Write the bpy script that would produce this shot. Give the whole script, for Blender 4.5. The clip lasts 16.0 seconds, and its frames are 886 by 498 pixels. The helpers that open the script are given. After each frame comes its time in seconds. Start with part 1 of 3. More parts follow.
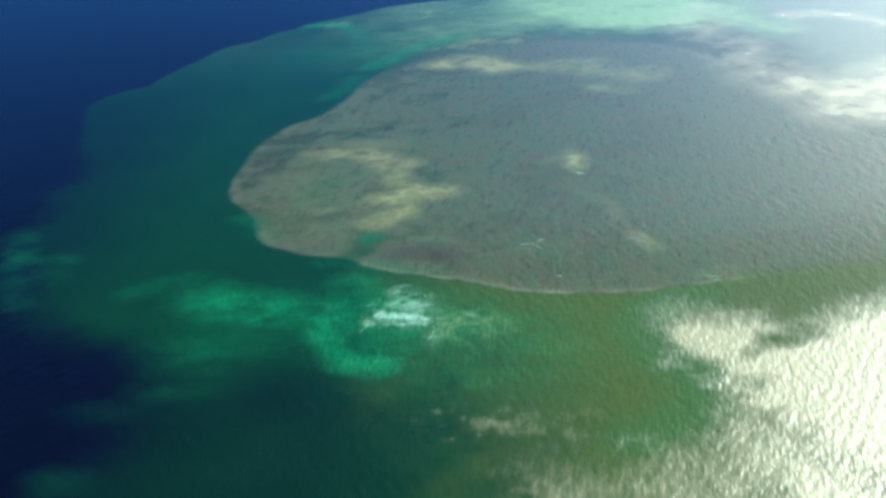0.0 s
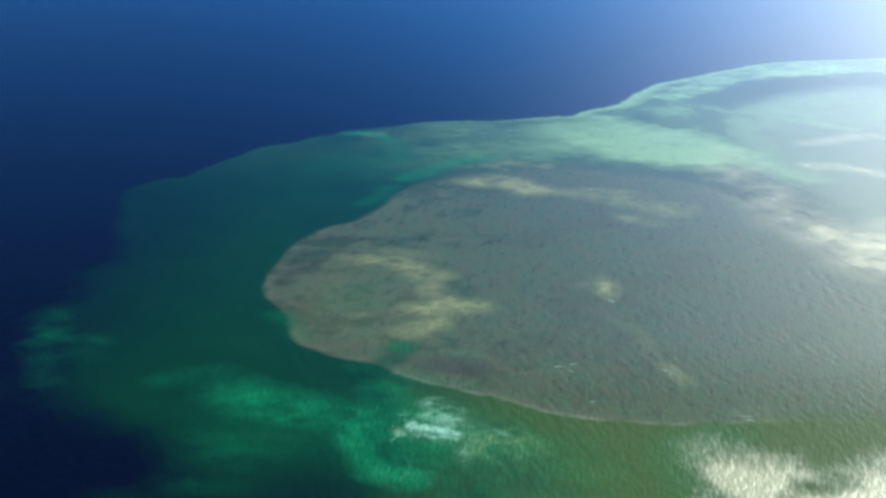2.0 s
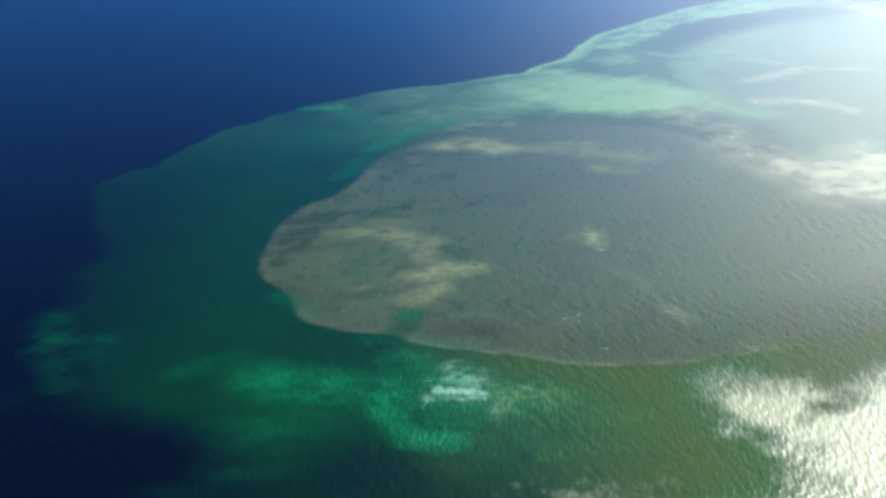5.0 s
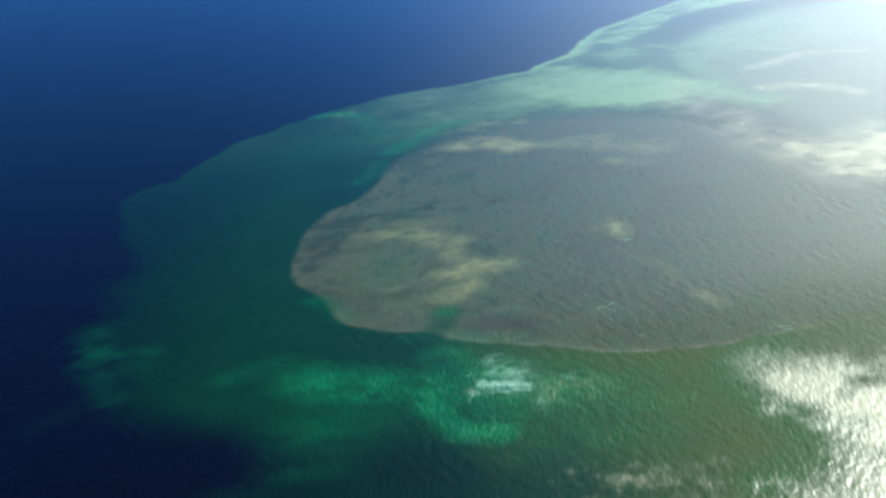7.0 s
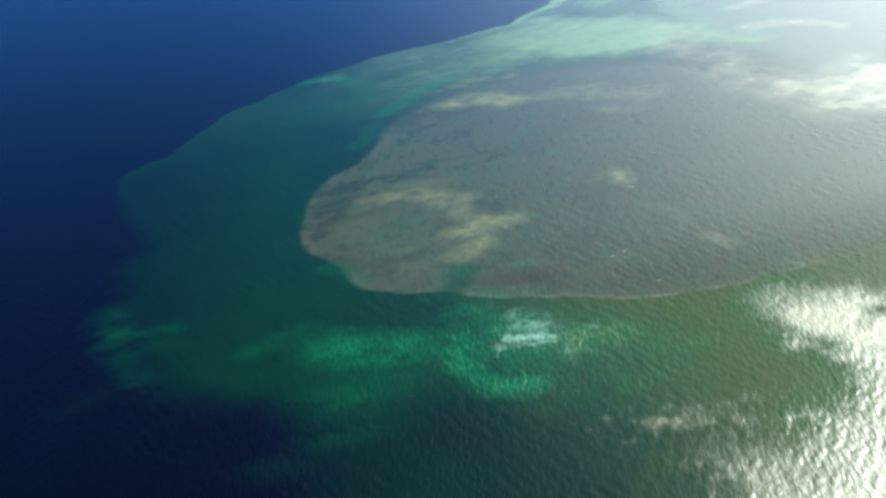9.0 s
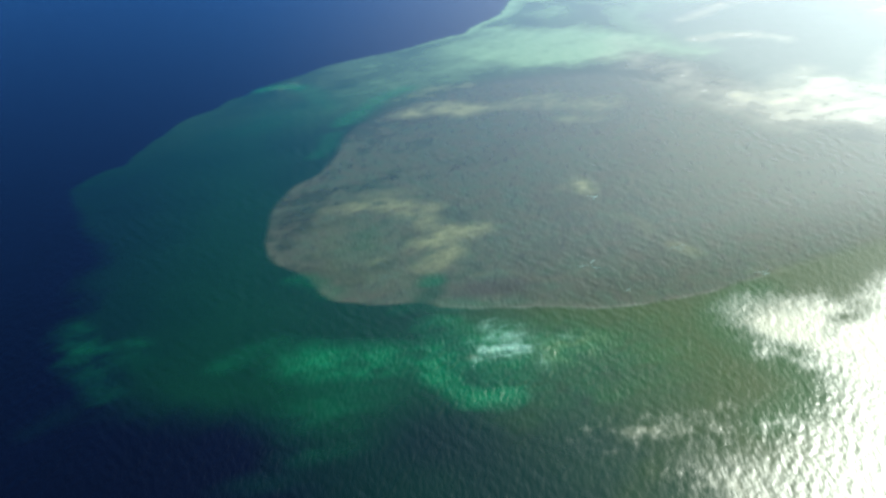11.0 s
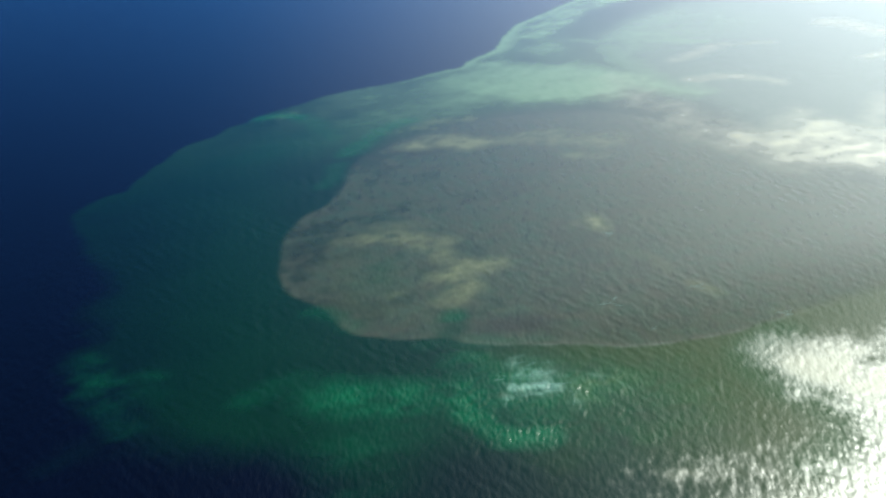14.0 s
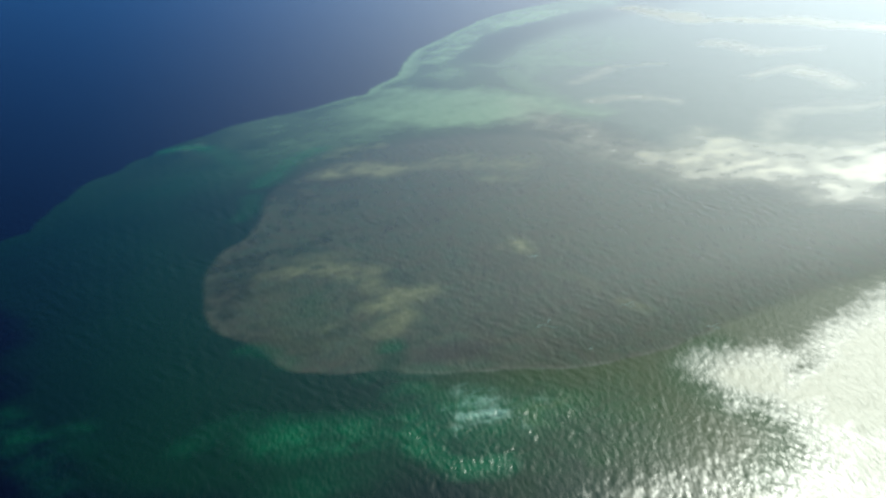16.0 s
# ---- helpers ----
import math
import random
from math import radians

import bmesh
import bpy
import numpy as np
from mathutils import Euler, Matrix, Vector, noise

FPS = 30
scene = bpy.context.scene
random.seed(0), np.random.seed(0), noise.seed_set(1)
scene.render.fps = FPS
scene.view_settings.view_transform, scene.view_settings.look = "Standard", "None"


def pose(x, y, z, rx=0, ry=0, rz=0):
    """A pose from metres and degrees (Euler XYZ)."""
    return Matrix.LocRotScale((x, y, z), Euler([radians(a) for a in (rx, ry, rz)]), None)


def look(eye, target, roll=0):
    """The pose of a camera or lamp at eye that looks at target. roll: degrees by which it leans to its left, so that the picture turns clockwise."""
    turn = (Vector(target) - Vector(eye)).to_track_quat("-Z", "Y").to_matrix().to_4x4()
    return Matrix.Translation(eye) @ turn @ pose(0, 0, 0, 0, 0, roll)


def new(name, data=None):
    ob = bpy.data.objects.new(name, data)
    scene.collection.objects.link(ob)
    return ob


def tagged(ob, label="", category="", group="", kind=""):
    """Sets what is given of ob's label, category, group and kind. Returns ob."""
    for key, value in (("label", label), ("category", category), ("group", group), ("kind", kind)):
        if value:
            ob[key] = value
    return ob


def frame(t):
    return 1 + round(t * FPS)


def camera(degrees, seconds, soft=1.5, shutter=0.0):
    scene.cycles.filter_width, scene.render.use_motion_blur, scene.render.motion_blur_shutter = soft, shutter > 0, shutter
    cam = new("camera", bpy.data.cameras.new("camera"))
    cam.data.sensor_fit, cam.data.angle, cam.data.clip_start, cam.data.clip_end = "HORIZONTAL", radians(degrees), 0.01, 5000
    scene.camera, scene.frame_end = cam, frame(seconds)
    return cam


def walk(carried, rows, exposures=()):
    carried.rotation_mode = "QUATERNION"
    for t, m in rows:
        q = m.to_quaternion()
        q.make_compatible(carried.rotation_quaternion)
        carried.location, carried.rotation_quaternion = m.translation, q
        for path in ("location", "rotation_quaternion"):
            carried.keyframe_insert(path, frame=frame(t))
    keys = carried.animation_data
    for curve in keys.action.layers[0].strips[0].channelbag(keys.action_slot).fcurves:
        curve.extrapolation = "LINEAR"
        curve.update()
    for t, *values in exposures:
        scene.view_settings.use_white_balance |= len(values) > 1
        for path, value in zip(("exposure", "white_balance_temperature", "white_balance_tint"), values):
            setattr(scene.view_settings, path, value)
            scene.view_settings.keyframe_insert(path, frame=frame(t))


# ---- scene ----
cam = camera(50.0, 16.0, soft=3.0)
PATH = [
    (0, (-5.64, 20.18, 231.50), (-25.85, 102.61, 178.62), 0.19),
    (0.5, (-10.54, 18.75, 231.41), (-33.23, 102.53, 181.76), 0.38),
    (1, (-15.54, 17.11, 231.19), (-41.99, 103.23, 187.78), 0.61),
    (1.5, (-20.80, 15.27, 230.89), (-44.80, 102.63, 188.57), 3.69),
    (2, (-26.38, 13.42, 230.49), (-47.52, 101.55, 188.23), 5.59),
    (2.5, (-32.29, 11.87, 230.12), (-50.17, 100.20, 186.78), 5.31),
    (3, (-38.52, 10.59, 229.79), (-54.51, 98.77, 185.44), 5.36),
    (3.5, (-44.80, 9.37, 229.49), (-61.12, 97.71, 185.56), 5.26),
    (4, (-50.85, 8.16, 229.27), (-66.49, 96.07, 184.24), 4.27),
    (6.5, (-72.24, -5.19, 227.71), (-82.98, 83.69, 183.15), 0.69),
    (7, (-77.12, -6.12, 227.61), (-89.48, 82.62, 183.20), -0.44),
    (7.5, (-82.07, -6.90, 227.55), (-94.90, 81.07, 181.76), -1.92),
    (8, (-87.02, -7.70, 227.49), (-99.68, 79.66, 180.51), -2.76),
    (8.5, (-92.00, -8.45, 227.47), (-103.12, 78.47, 179.28), -3.28),
    (11, (-113.01, -6.84, 229.24), (-115.60, 80.92, 181.37), -1.35),
    (11.5, (-117.67, -6.05, 229.02), (-118.98, 82.89, 183.33), -1.37),
    (12, (-122.43, -5.13, 228.63), (-123.78, 84.66, 184.63), -1.47),
    (12.5, (-127.48, -4.10, 227.97), (-127.52, 86.42, 185.48), 0.30),
    (13, (-132.90, -2.84, 227.21), (-131.12, 87.12, 183.57), 1.53),
    (13.5, (-138.43, -1.31, 226.39), (-136.44, 87.93, 181.31), 1.48),
    (14, (-143.96, 0.49, 225.59), (-142.02, 89.91, 180.86), 1.10),
    (14.5, (-149.49, 2.32, 224.94), (-145.07, 91.84, 180.59), 0.99),
    (15, (-154.96, 4.27, 224.42), (-147.86, 93.79, 180.43), 0.98),
    (15.5, (-160.31, 6.25, 224.07), (-149.72, 95.07, 179.34), 0.59),
    (16, (-165.47, 8.39, 223.87), (-151.61, 98.03, 181.77), 1.96),
]
walk(cam, [(t, look(eye, target, roll)) for t, eye, target, roll in PATH], exposures=((0, 1.18, 5950, 0), (2, 0.9, 5950, 0), (4, 0.78, 5950, 0), (8.5, 0.72, 5950, 0), (11, 0.75, 5950, 0), (12.5, 0.38, 5950, 0), (14.5, 0.2, 5950, 0), (16, -0.1, 5950, 0)))

# ---- light ----
SUN_AZIMUTH, SUN_HEIGHT = 36.0, 40.0
world = bpy.data.worlds.new("sky")
scene.world = world
world.use_nodes = True
wn = world.node_tree
wn.nodes.clear()
sky = wn.nodes.new("ShaderNodeTexSky")
sky.sky_type, sky.sun_disc = "NISHITA", False
sky.sun_elevation, sky.sun_rotation = radians(SUN_HEIGHT), radians(SUN_AZIMUTH)
sky.altitude = 2800
sky.air_density, sky.dust_density, sky.ozone_density = 0.8, 0.5, 3.0
back = wn.nodes.new("ShaderNodeBackground")
back.inputs["Strength"].default_value = 0.085
a, e = radians(SUN_AZIMUTH), radians(SUN_HEIGHT)
toward_sun = Vector((math.sin(a) * math.cos(e), math.cos(a) * math.cos(e), math.sin(e)))
deep = wn.nodes.new("ShaderNodeMix")
deep.data_type, deep.blend_type = "RGBA", "MULTIPLY"
deep.inputs[0].default_value, deep.inputs[7].default_value = 1.0, (0.28, 0.64, 1.13, 1)
wn.links.new(sky.outputs["Color"], deep.inputs[6])
wn.links.new(deep.outputs[2], back.inputs["Color"])
# hazy glow of the air round the sun
where = wn.nodes.new("ShaderNodeTexCoord")
toward = wn.nodes.new("ShaderNodeVectorMath")
toward.operation = "DOT_PRODUCT"
toward.inputs[1].default_value = (toward_sun - Vector((0, 0, 0.44))).normalized()
wn.links.new(where.outputs["Generated"], toward.inputs[0])
fall = wn.nodes.new("ShaderNodeMath")
fall.operation, fall.inputs[1].default_value = "MAXIMUM", 0.0
wn.links.new(toward.outputs["Value"], fall.inputs[0])
power = wn.nodes.new("ShaderNodeMath")
power.operation, power.inputs[1].default_value = "POWER", 8.0
wn.links.new(fall.outputs[0], power.inputs[0])
much = wn.nodes.new("ShaderNodeMath")
much.operation, much.inputs[1].default_value = "MULTIPLY", 2.9
wn.links.new(power.outputs[0], much.inputs[0])
haze = wn.nodes.new("ShaderNodeBackground")
tone = wn.nodes.new("ShaderNodeMix")
tone.data_type = "RGBA"
tone.inputs[6].default_value, tone.inputs[7].default_value = (0.22, 0.54, 1.06, 1), (1.0, 0.965, 0.81, 1)
near_sun = wn.nodes.new("ShaderNodeMapRange")
near_sun.inputs["From Min"].default_value, near_sun.inputs["From Max"].default_value = 0.68, 0.93
wn.links.new(fall.outputs[0], near_sun.inputs["Value"])
wn.links.new(near_sun.outputs[0], tone.inputs[0])
wn.links.new(tone.outputs[2], haze.inputs["Color"])
wn.links.new(much.outputs[0], haze.inputs["Strength"])
both = wn.nodes.new("ShaderNodeAddShader")
wn.links.new(back.outputs["Background"], both.inputs[0])
wn.links.new(haze.outputs["Background"], both.inputs[1])
wout = wn.nodes.new("ShaderNodeOutputWorld")
wn.links.new(both.outputs["Shader"], wout.inputs["Surface"])
sun_data = bpy.data.lights.new("sun", "SUN")
sun_data.energy, sun_data.angle, sun_data.color = 5.0, radians(0.53), (1.0, 0.94, 0.81)
sun = new("sun", sun_data)
sun.matrix_world = look(toward_sun * 500, (0, 0, 0))


# ---- smooth random fields over the plan ----
table = np.random.RandomState(7).rand(256, 256)


def value_noise(x, y, seed=0):
    x, y = x + seed * 17.31, y + seed * 9.77
    i, j = np.floor(x).astype(int), np.floor(y).astype(int)
    u, v = x - i, y - j
    u, v = u * u * u * (u * (6 * u - 15) + 10), v * v * v * (v * (6 * v - 15) + 10)
    p, q, r, t = (table[(i + di) % 256, (j + dj) % 256] for di, dj in ((0, 0), (1, 0), (0, 1), (1, 1)))
    return (p * (1 - u) + q * u) * (1 - v) + (r * (1 - u) + t * u) * v


def fbm(x, y, size, seed=0, octaves=4):
    """Layered noise about 0, within about -1 to 1; size is the largest feature in metres."""
    total, gain = np.zeros_like(x), 0.55
    for k in range(octaves):
        total = total + gain * (2 * value_noise(x / size * 2 ** k, y / size * 2 ** k, seed + 3 * k) - 1)
        gain *= 0.5
    return total


def ease(v, low, high):
    v = np.clip((v - low) / (high - low), 0, 1)
    return v * v * (3 - 2 * v)


def inside(x, y, outline):
    """Metres inside a closed outline; negative outside."""
    near, odd = np.full(x.shape, 1e9), np.zeros(x.shape, bool)
    for (ax, ay), (bx, by) in zip(outline, outline[1:] + outline[:1]):
        dx, dy = bx - ax, by - ay
        s = np.clip(((x - ax) * dx + (y - ay) * dy) / (dx * dx + dy * dy), 0, 1)
        near = np.minimum(near, np.hypot(x - ax - s * dx, y - ay - s * dy))
        if dy:
            odd ^= ((ay > y) != (by > y)) & (x < dx * (y - ay) / dy + ax)
    return np.where(odd, near, -near)


def rounded(points, steps=6, closed=True):
    """A smooth line through the points."""
    out, n = [], len(points)
    for k in range(n if closed else n - 1):
        if closed:
            a, b, c, d = (Vector(points[(k + j) % n]) for j in (-1, 0, 1, 2))
        else:
            a, b, c, d = (Vector(points[min(max(k + j, 0), n - 1)]) for j in (-1, 0, 1, 2))
        for q in range(steps):
            t = q / steps
            p = 0.5 * (2 * b + (c - a) * t + (2 * a - 5 * b + 4 * c - d) * t * t + (3 * b - 3 * c + d - a) * t ** 3)
            out.append((p.x, p.y))
    return out


def blob(x, y, cx, cy, long, short, turn=0.0, soft=0.6):
    """1 in the middle of an oval cloud, falling to 0 at its rim. turn: degrees from the x axis."""
    c, s = math.cos(radians(turn)), math.sin(radians(turn))
    u, v = (x - cx) * c + (y - cy) * s, (y - cy) * c - (x - cx) * s
    return 1 - ease(np.hypot(u / long, v / short), 1 - soft, 1)


# ---- plan of the stains on the sea ----
# The stains and the sun glare are drawn on a chart; CHART and SEA turn places on the sea into places on the chart and
# back.
CHART = (
    (0.626067, 0.165653, -20.4713),
    (-0.137585, 0.768909, 26.3924),
    (0.000502305, -0.000242781, 1))
SEA = (
    (1.53778, -0.318702, 39.8916),
    (0.299183, 1.26215, -27.1865),
    (-0.000699798, 0.000466511, 1))


def turned(m, x, y):
    low = np.maximum(m[2][0] * x + m[2][1] * y + 1, 0.15)
    return (m[0][0] * x + m[0][1] * y + m[0][2]) / low, (m[1][0] * x + m[1][1] * y + m[1][2]) / low


GREEN = rounded([
    (900, 1330), (620, 1290), (449, 1238), (358, 1212), (276, 1186), (220, 1135), (182, 1090), (162, 1066), (138, 1039), (125, 1012), (110, 977), (98, 945),
    (87, 926), (60, 897), (53, 879), (33, 876), (10, 864), (-13, 858), (-30, 857), (-56, 850), (-78, 835), (-99, 823), (-115, 803), (-131, 791), (-140, 772),
    (-157, 760), (-166, 744), (-177, 714), (-187, 686), (-191, 666), (-202, 660), (-214, 645), (-215, 620), (-207, 589), (-199, 546), (-189, 507), (-194, 485),
    (-190, 451), (-197, 430), (-187, 403), (-173, 380), (-168, 358), (-153, 338), (-133, 328), (-120, 322), (-110, 304), (-106, 290), (-118, 278), (-108, 265),
    (-121, 246), (-140, 190), (-90, 90), (300, 90), (900, 400)])
BROWN = rounded([
    (-109, 495), (-110, 480), (-109, 466), (-106, 453), (-100, 443), (-94, 433), (-91, 419), (-88, 408), (-83, 400), (-74, 393), (-65, 387), (-54, 382), (-46, 375), (-37, 369), (-26, 364),
    (-16, 359), (-5, 353), (4, 347), (12, 344), (27, 342), (45, 342), (62, 344), (80, 346), (104, 348), (150, 350), (190, 362), (205, 392), (178, 436), (158, 478),
    (147, 512), (138, 565), (128, 625), (112, 674), (83, 704), (50, 724), (25, 724), (0, 713), (-16, 706), (-33, 691), (-50, 664), (-61, 640), (-70, 604),
    (-81, 575), (-90, 566), (-97, 556), (-102, 542), (-106, 528), (-108, 512)])
GREY = rounded([
    (174, 885), (205, 950), (289, 1025), (420, 1060), (700, 1100), (900, 800), (520, 560), (330, 470), (232, 500), (205, 535), (172, 575), (160, 620),
    (156, 690), (160, 760)])
MILKY = rounded([(-7, 835), (20, 853), (55, 872), (88, 888), (116, 846), (140, 835), (160, 776), (172, 720), (176, 672), (136, 706), (100, 704), (60, 732), (26, 772), (10, 756)])
MILKY_EDGE = rounded([
    (92, 918), (130, 1003), (180, 1075), (268, 1178), (350, 1202), (439, 1225), (600, 1270), (580, 1190), (414, 1140), (306, 1100), (251, 1075), (210, 1035), (172, 975), (146, 940),
    (126, 955), (93, 894)])
# outline of the sunlit glitter, drawn as ruffled pale water
SUN_GLITTER = rounded([
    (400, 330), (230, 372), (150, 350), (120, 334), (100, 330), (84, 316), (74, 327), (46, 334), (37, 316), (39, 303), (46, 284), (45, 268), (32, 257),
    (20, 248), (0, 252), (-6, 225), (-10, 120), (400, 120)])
# band of sun glare east of the plume, painted as colour
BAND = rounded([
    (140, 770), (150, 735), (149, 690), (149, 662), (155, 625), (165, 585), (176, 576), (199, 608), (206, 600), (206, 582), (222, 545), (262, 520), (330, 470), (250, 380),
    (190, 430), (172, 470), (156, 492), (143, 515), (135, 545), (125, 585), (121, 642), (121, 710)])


def line_of(x, y, points, wide):
    """1 along a line on the plan, falling to 0 at that many metres from it."""
    near = np.full(x.shape, 1e9)
    for (ax, ay), (bx, by) in zip(points, points[1:]):
        dx, dy = bx - ax, by - ay
        s = np.clip(((x - ax) * dx + (y - ay) * dy) / (dx * dx + dy * dy), 0, 1)
        near = np.minimum(near, np.hypot(x - ax - s * dx, y - ay - s * dy))
    return 1 - ease(near / wide, 0.1, 1)


def most(*parts):
    out = parts[0]
    for p in parts[1:]:
        out = np.maximum(out, p)
    return out


def stains(x, y):
    """How much of each stain, foam or painted glare lies at (x, y): named fields from 0 to 1."""
    x, y = turned(CHART, x, y)
    wx = x + 5.0 * fbm(x, y, 34, 1) + 1.6 * fbm(x, y, 7, 2, 3)
    wy = y + 7.0 * fbm(x, y, 34, 5) + 1.6 * fbm(x, y, 7, 6, 3)
    swirl = fbm(x + 14 * fbm(x, y, 60, 8), y + 18 * fbm(x, y, 60, 9), 38, 10, 5)
    fine = fbm(x + 3 * fbm(x, y, 12, 21), y + 5 * fbm(x, y, 12, 22), 9, 23, 4)
    grain = fbm(x, y, 3.5, 26, 3)
    far = ease(y, 560, 900)
    qx, qy = wx + 6 * fbm(x, y, 18, 41, 5), wy + (7 + 14 * far) * fbm(x, y, 18, 42, 5)
    nx, ny = x + 3.5 * fbm(x, y, 16, 41, 5), y + 4 * fbm(x, y, 16, 42, 5)
    f = {}
    # green stain and the brown plume in it
    ox, oy = x + 2.0 * fbm(x, y, 20, 1, 3) + 1.6 * fbm(x, y, 8, 2, 3), y + 3.4 * fbm(x, y, 20, 5, 3) + 2.2 * fbm(x, y, 8, 6, 3)
    g = inside(ox, oy, GREEN)
    western = ease(-x, 110, 190) * ease(-y, -640, -420)
    southern = ease(-y, -400, -330)
    f["green"] = ease(g + 7 * western * fine + 7 * southern * swirl, -2 - 5 * western - 9 * southern, 3 + 18 * western + 15 * southern) * (1 - 0.25 * ease(swirl, 0.1, 0.7) * ease(-g, -50, -5))
    f["green"] *= 1 - 0.85 * blob(x + 8 * swirl, y + 10 * swirl, -142, 268, 72, 72, 0, 0.9)
    f["green"] *= 1 - 0.62 * ease(-x, 110, 195) * ease(-y, -800, -520) - 0.3 * blob(x + 6 * swirl, y + 6 * swirl, -66, 285, 24, 26, 0, 1.0)
    f["green"] *= 1 - 0.45 * ease(-y - 8 * swirl, -325, -275) * ease(-x, 10, 60)
    f["green"] *= 1 - 0.85 * blob(x + 8 * swirl, y + 8 * swirl, -126, 312, 34, 24, -15, 0.9)
    b = inside(x + 0.4 * (ox - x) + 0.6 * fine, y + 0.4 * (oy - y) + 0.8 * fine, BROWN)
    f["brown"] = ease(b, -1.2, 2.2 + 3 * ease(y, 480, 560) + 34 * ease(y, 640, 720) + 12 * ease(x, 40, 120) * ease(-y, -420, -350))
    f["brown"] *= 1 - most(0.8 * blob(nx, ny, -47, 401, 10, 9, 0, 0.9), 0.6 * line_of(nx, ny, [(-47, 396), (-51, 384), (-60, 378)], 7))
    f["brown"] *= 1 - 0.48 * ease(fine + 0.8 * swirl, -0.2, 0.6) * ease(-x, -20, 60)
    f["front"] = 0.09 * ease(b, -0.5, 1.0) * (1 - ease(b, 1.5, 8 + 5 * swirl)) * (1 - ease(x, 60, 110))
    f["front"] += 0.55 * ease(b, -0.8, 0.6) * (1 - ease(b, 1.0, 3.2)) * ease(-y, -400, -372) * (0.55 + 0.9 * fine + 0.5 * grain) * (1 - ease(x, 70, 115))
    rust = blob(nx, ny, -43, 329, 4.5, 4.5, 0, 0.9)
    f["brown"] = np.maximum(f["brown"], 0.7 * rust)
    f["front"] = np.clip(np.maximum(f["front"], 0.5 * rust), 0, 1)
    ash = 0.8 * blob(wx + 5 * fine, wy + 4 * fine, -20, 384, 36, 11, -12, 0.9) + 0.35 * blob(wx, wy, 20, 365, 50, 14, -5, 1.0)
    ash = ash + 0.12 * blob(qx, qy, -104, 505, 18, 50, 0, 1.0) + 0.22 * blob(qx, qy, -84, 460, 44, 90, 0, 0.9) + 0.24 * ease(swirl + 0.5 * fine, 0.05, 0.5)
    ash = ash + 0.25 * ease(b, 1, 8) * (1 - ease(b + 6 * swirl, 10, 24)) * ease(-x, 20, 70) * ease(-y, -600, -520)
    f["ash"] = np.clip(ash, 0, 1) * (0.8 + 0.4 * fine)
    f["grey"] = ease(inside(wx + 14 * swirl, wy + 24 * swirl, GREY), -22, 30)
    # milky water along the far rim
    milk = ease(inside(qx + 5 * swirl, qy + 8 * swirl, MILKY), -20, 26) * (0.92 + 0.4 * swirl + 0.2 * fine) * (0.45 + 0.55 * ease(x, 0, 70))
    edge = ease(inside(qx + 6 * swirl, qy + 12 * swirl, MILKY_EDGE), -10, 18) * (0.72 + 0.5 * swirl + 0.3 * fine)
    rim = ease(g, -1, 3) * (1 - ease(g, 4, 26 + 20 * swirl)) * ease(y, 780, 900)
    wisps = most(line_of(qx, qy, [(178, 880), (167, 802), (161, 736), (170, 690)], 24), line_of(qx, qy, [(150, 930), (200, 900), (240, 840)], 18))
    strip = ease(y, 630, 780) * (1 - 0.4 * ease(x, 40, 110)) * (1 - ease(x + 40 * swirl, 120, 250)) * ease(-b, -40, 6) * (0.04 + 0.42 * ease(x, -115, 25)) * (0.9 + 0.7 * swirl + 0.4 * fine)
    f["milk"] = np.clip(most(milk, strip, edge, 0.95 * rim * ease(x, -80, 90), 0.45 * wisps, 0.5 * np.maximum(f["grey"], blob(x, y, 130, 890, 50, 80, 0, 1.0)) * ease(y + 30 * swirl, 800, 900) * (1 - ease(x + 40 * swirl, 180, 380)) * (1 + 0.5 * fine), 0.62 * blob(qx, qy, 128, 905, 48, 62, 25, 1.0) * (0.9 + 0.5 * swirl + 0.4 * fine), 0.3 * blob(qx, qy, -90, 800, 22, 22, -20, 1.0)), 0, 1)
    # sun glare on the far and eastern water, painted as pale wisps
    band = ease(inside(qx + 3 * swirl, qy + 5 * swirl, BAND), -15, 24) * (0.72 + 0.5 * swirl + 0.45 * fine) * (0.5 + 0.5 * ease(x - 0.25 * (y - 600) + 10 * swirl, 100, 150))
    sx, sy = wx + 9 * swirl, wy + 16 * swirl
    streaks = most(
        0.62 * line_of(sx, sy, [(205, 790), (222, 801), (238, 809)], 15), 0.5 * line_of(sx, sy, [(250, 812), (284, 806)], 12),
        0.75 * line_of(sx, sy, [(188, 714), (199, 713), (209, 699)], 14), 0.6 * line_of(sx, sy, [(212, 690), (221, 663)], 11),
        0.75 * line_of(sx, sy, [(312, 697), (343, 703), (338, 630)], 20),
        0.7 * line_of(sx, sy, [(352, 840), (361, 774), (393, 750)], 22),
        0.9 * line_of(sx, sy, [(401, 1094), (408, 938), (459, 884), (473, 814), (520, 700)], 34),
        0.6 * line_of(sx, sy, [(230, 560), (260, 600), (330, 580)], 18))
    f["glare"] = np.clip(most(band, streaks ** 1.4 * (0.85 + 0.4 * fine)), 0, 1)
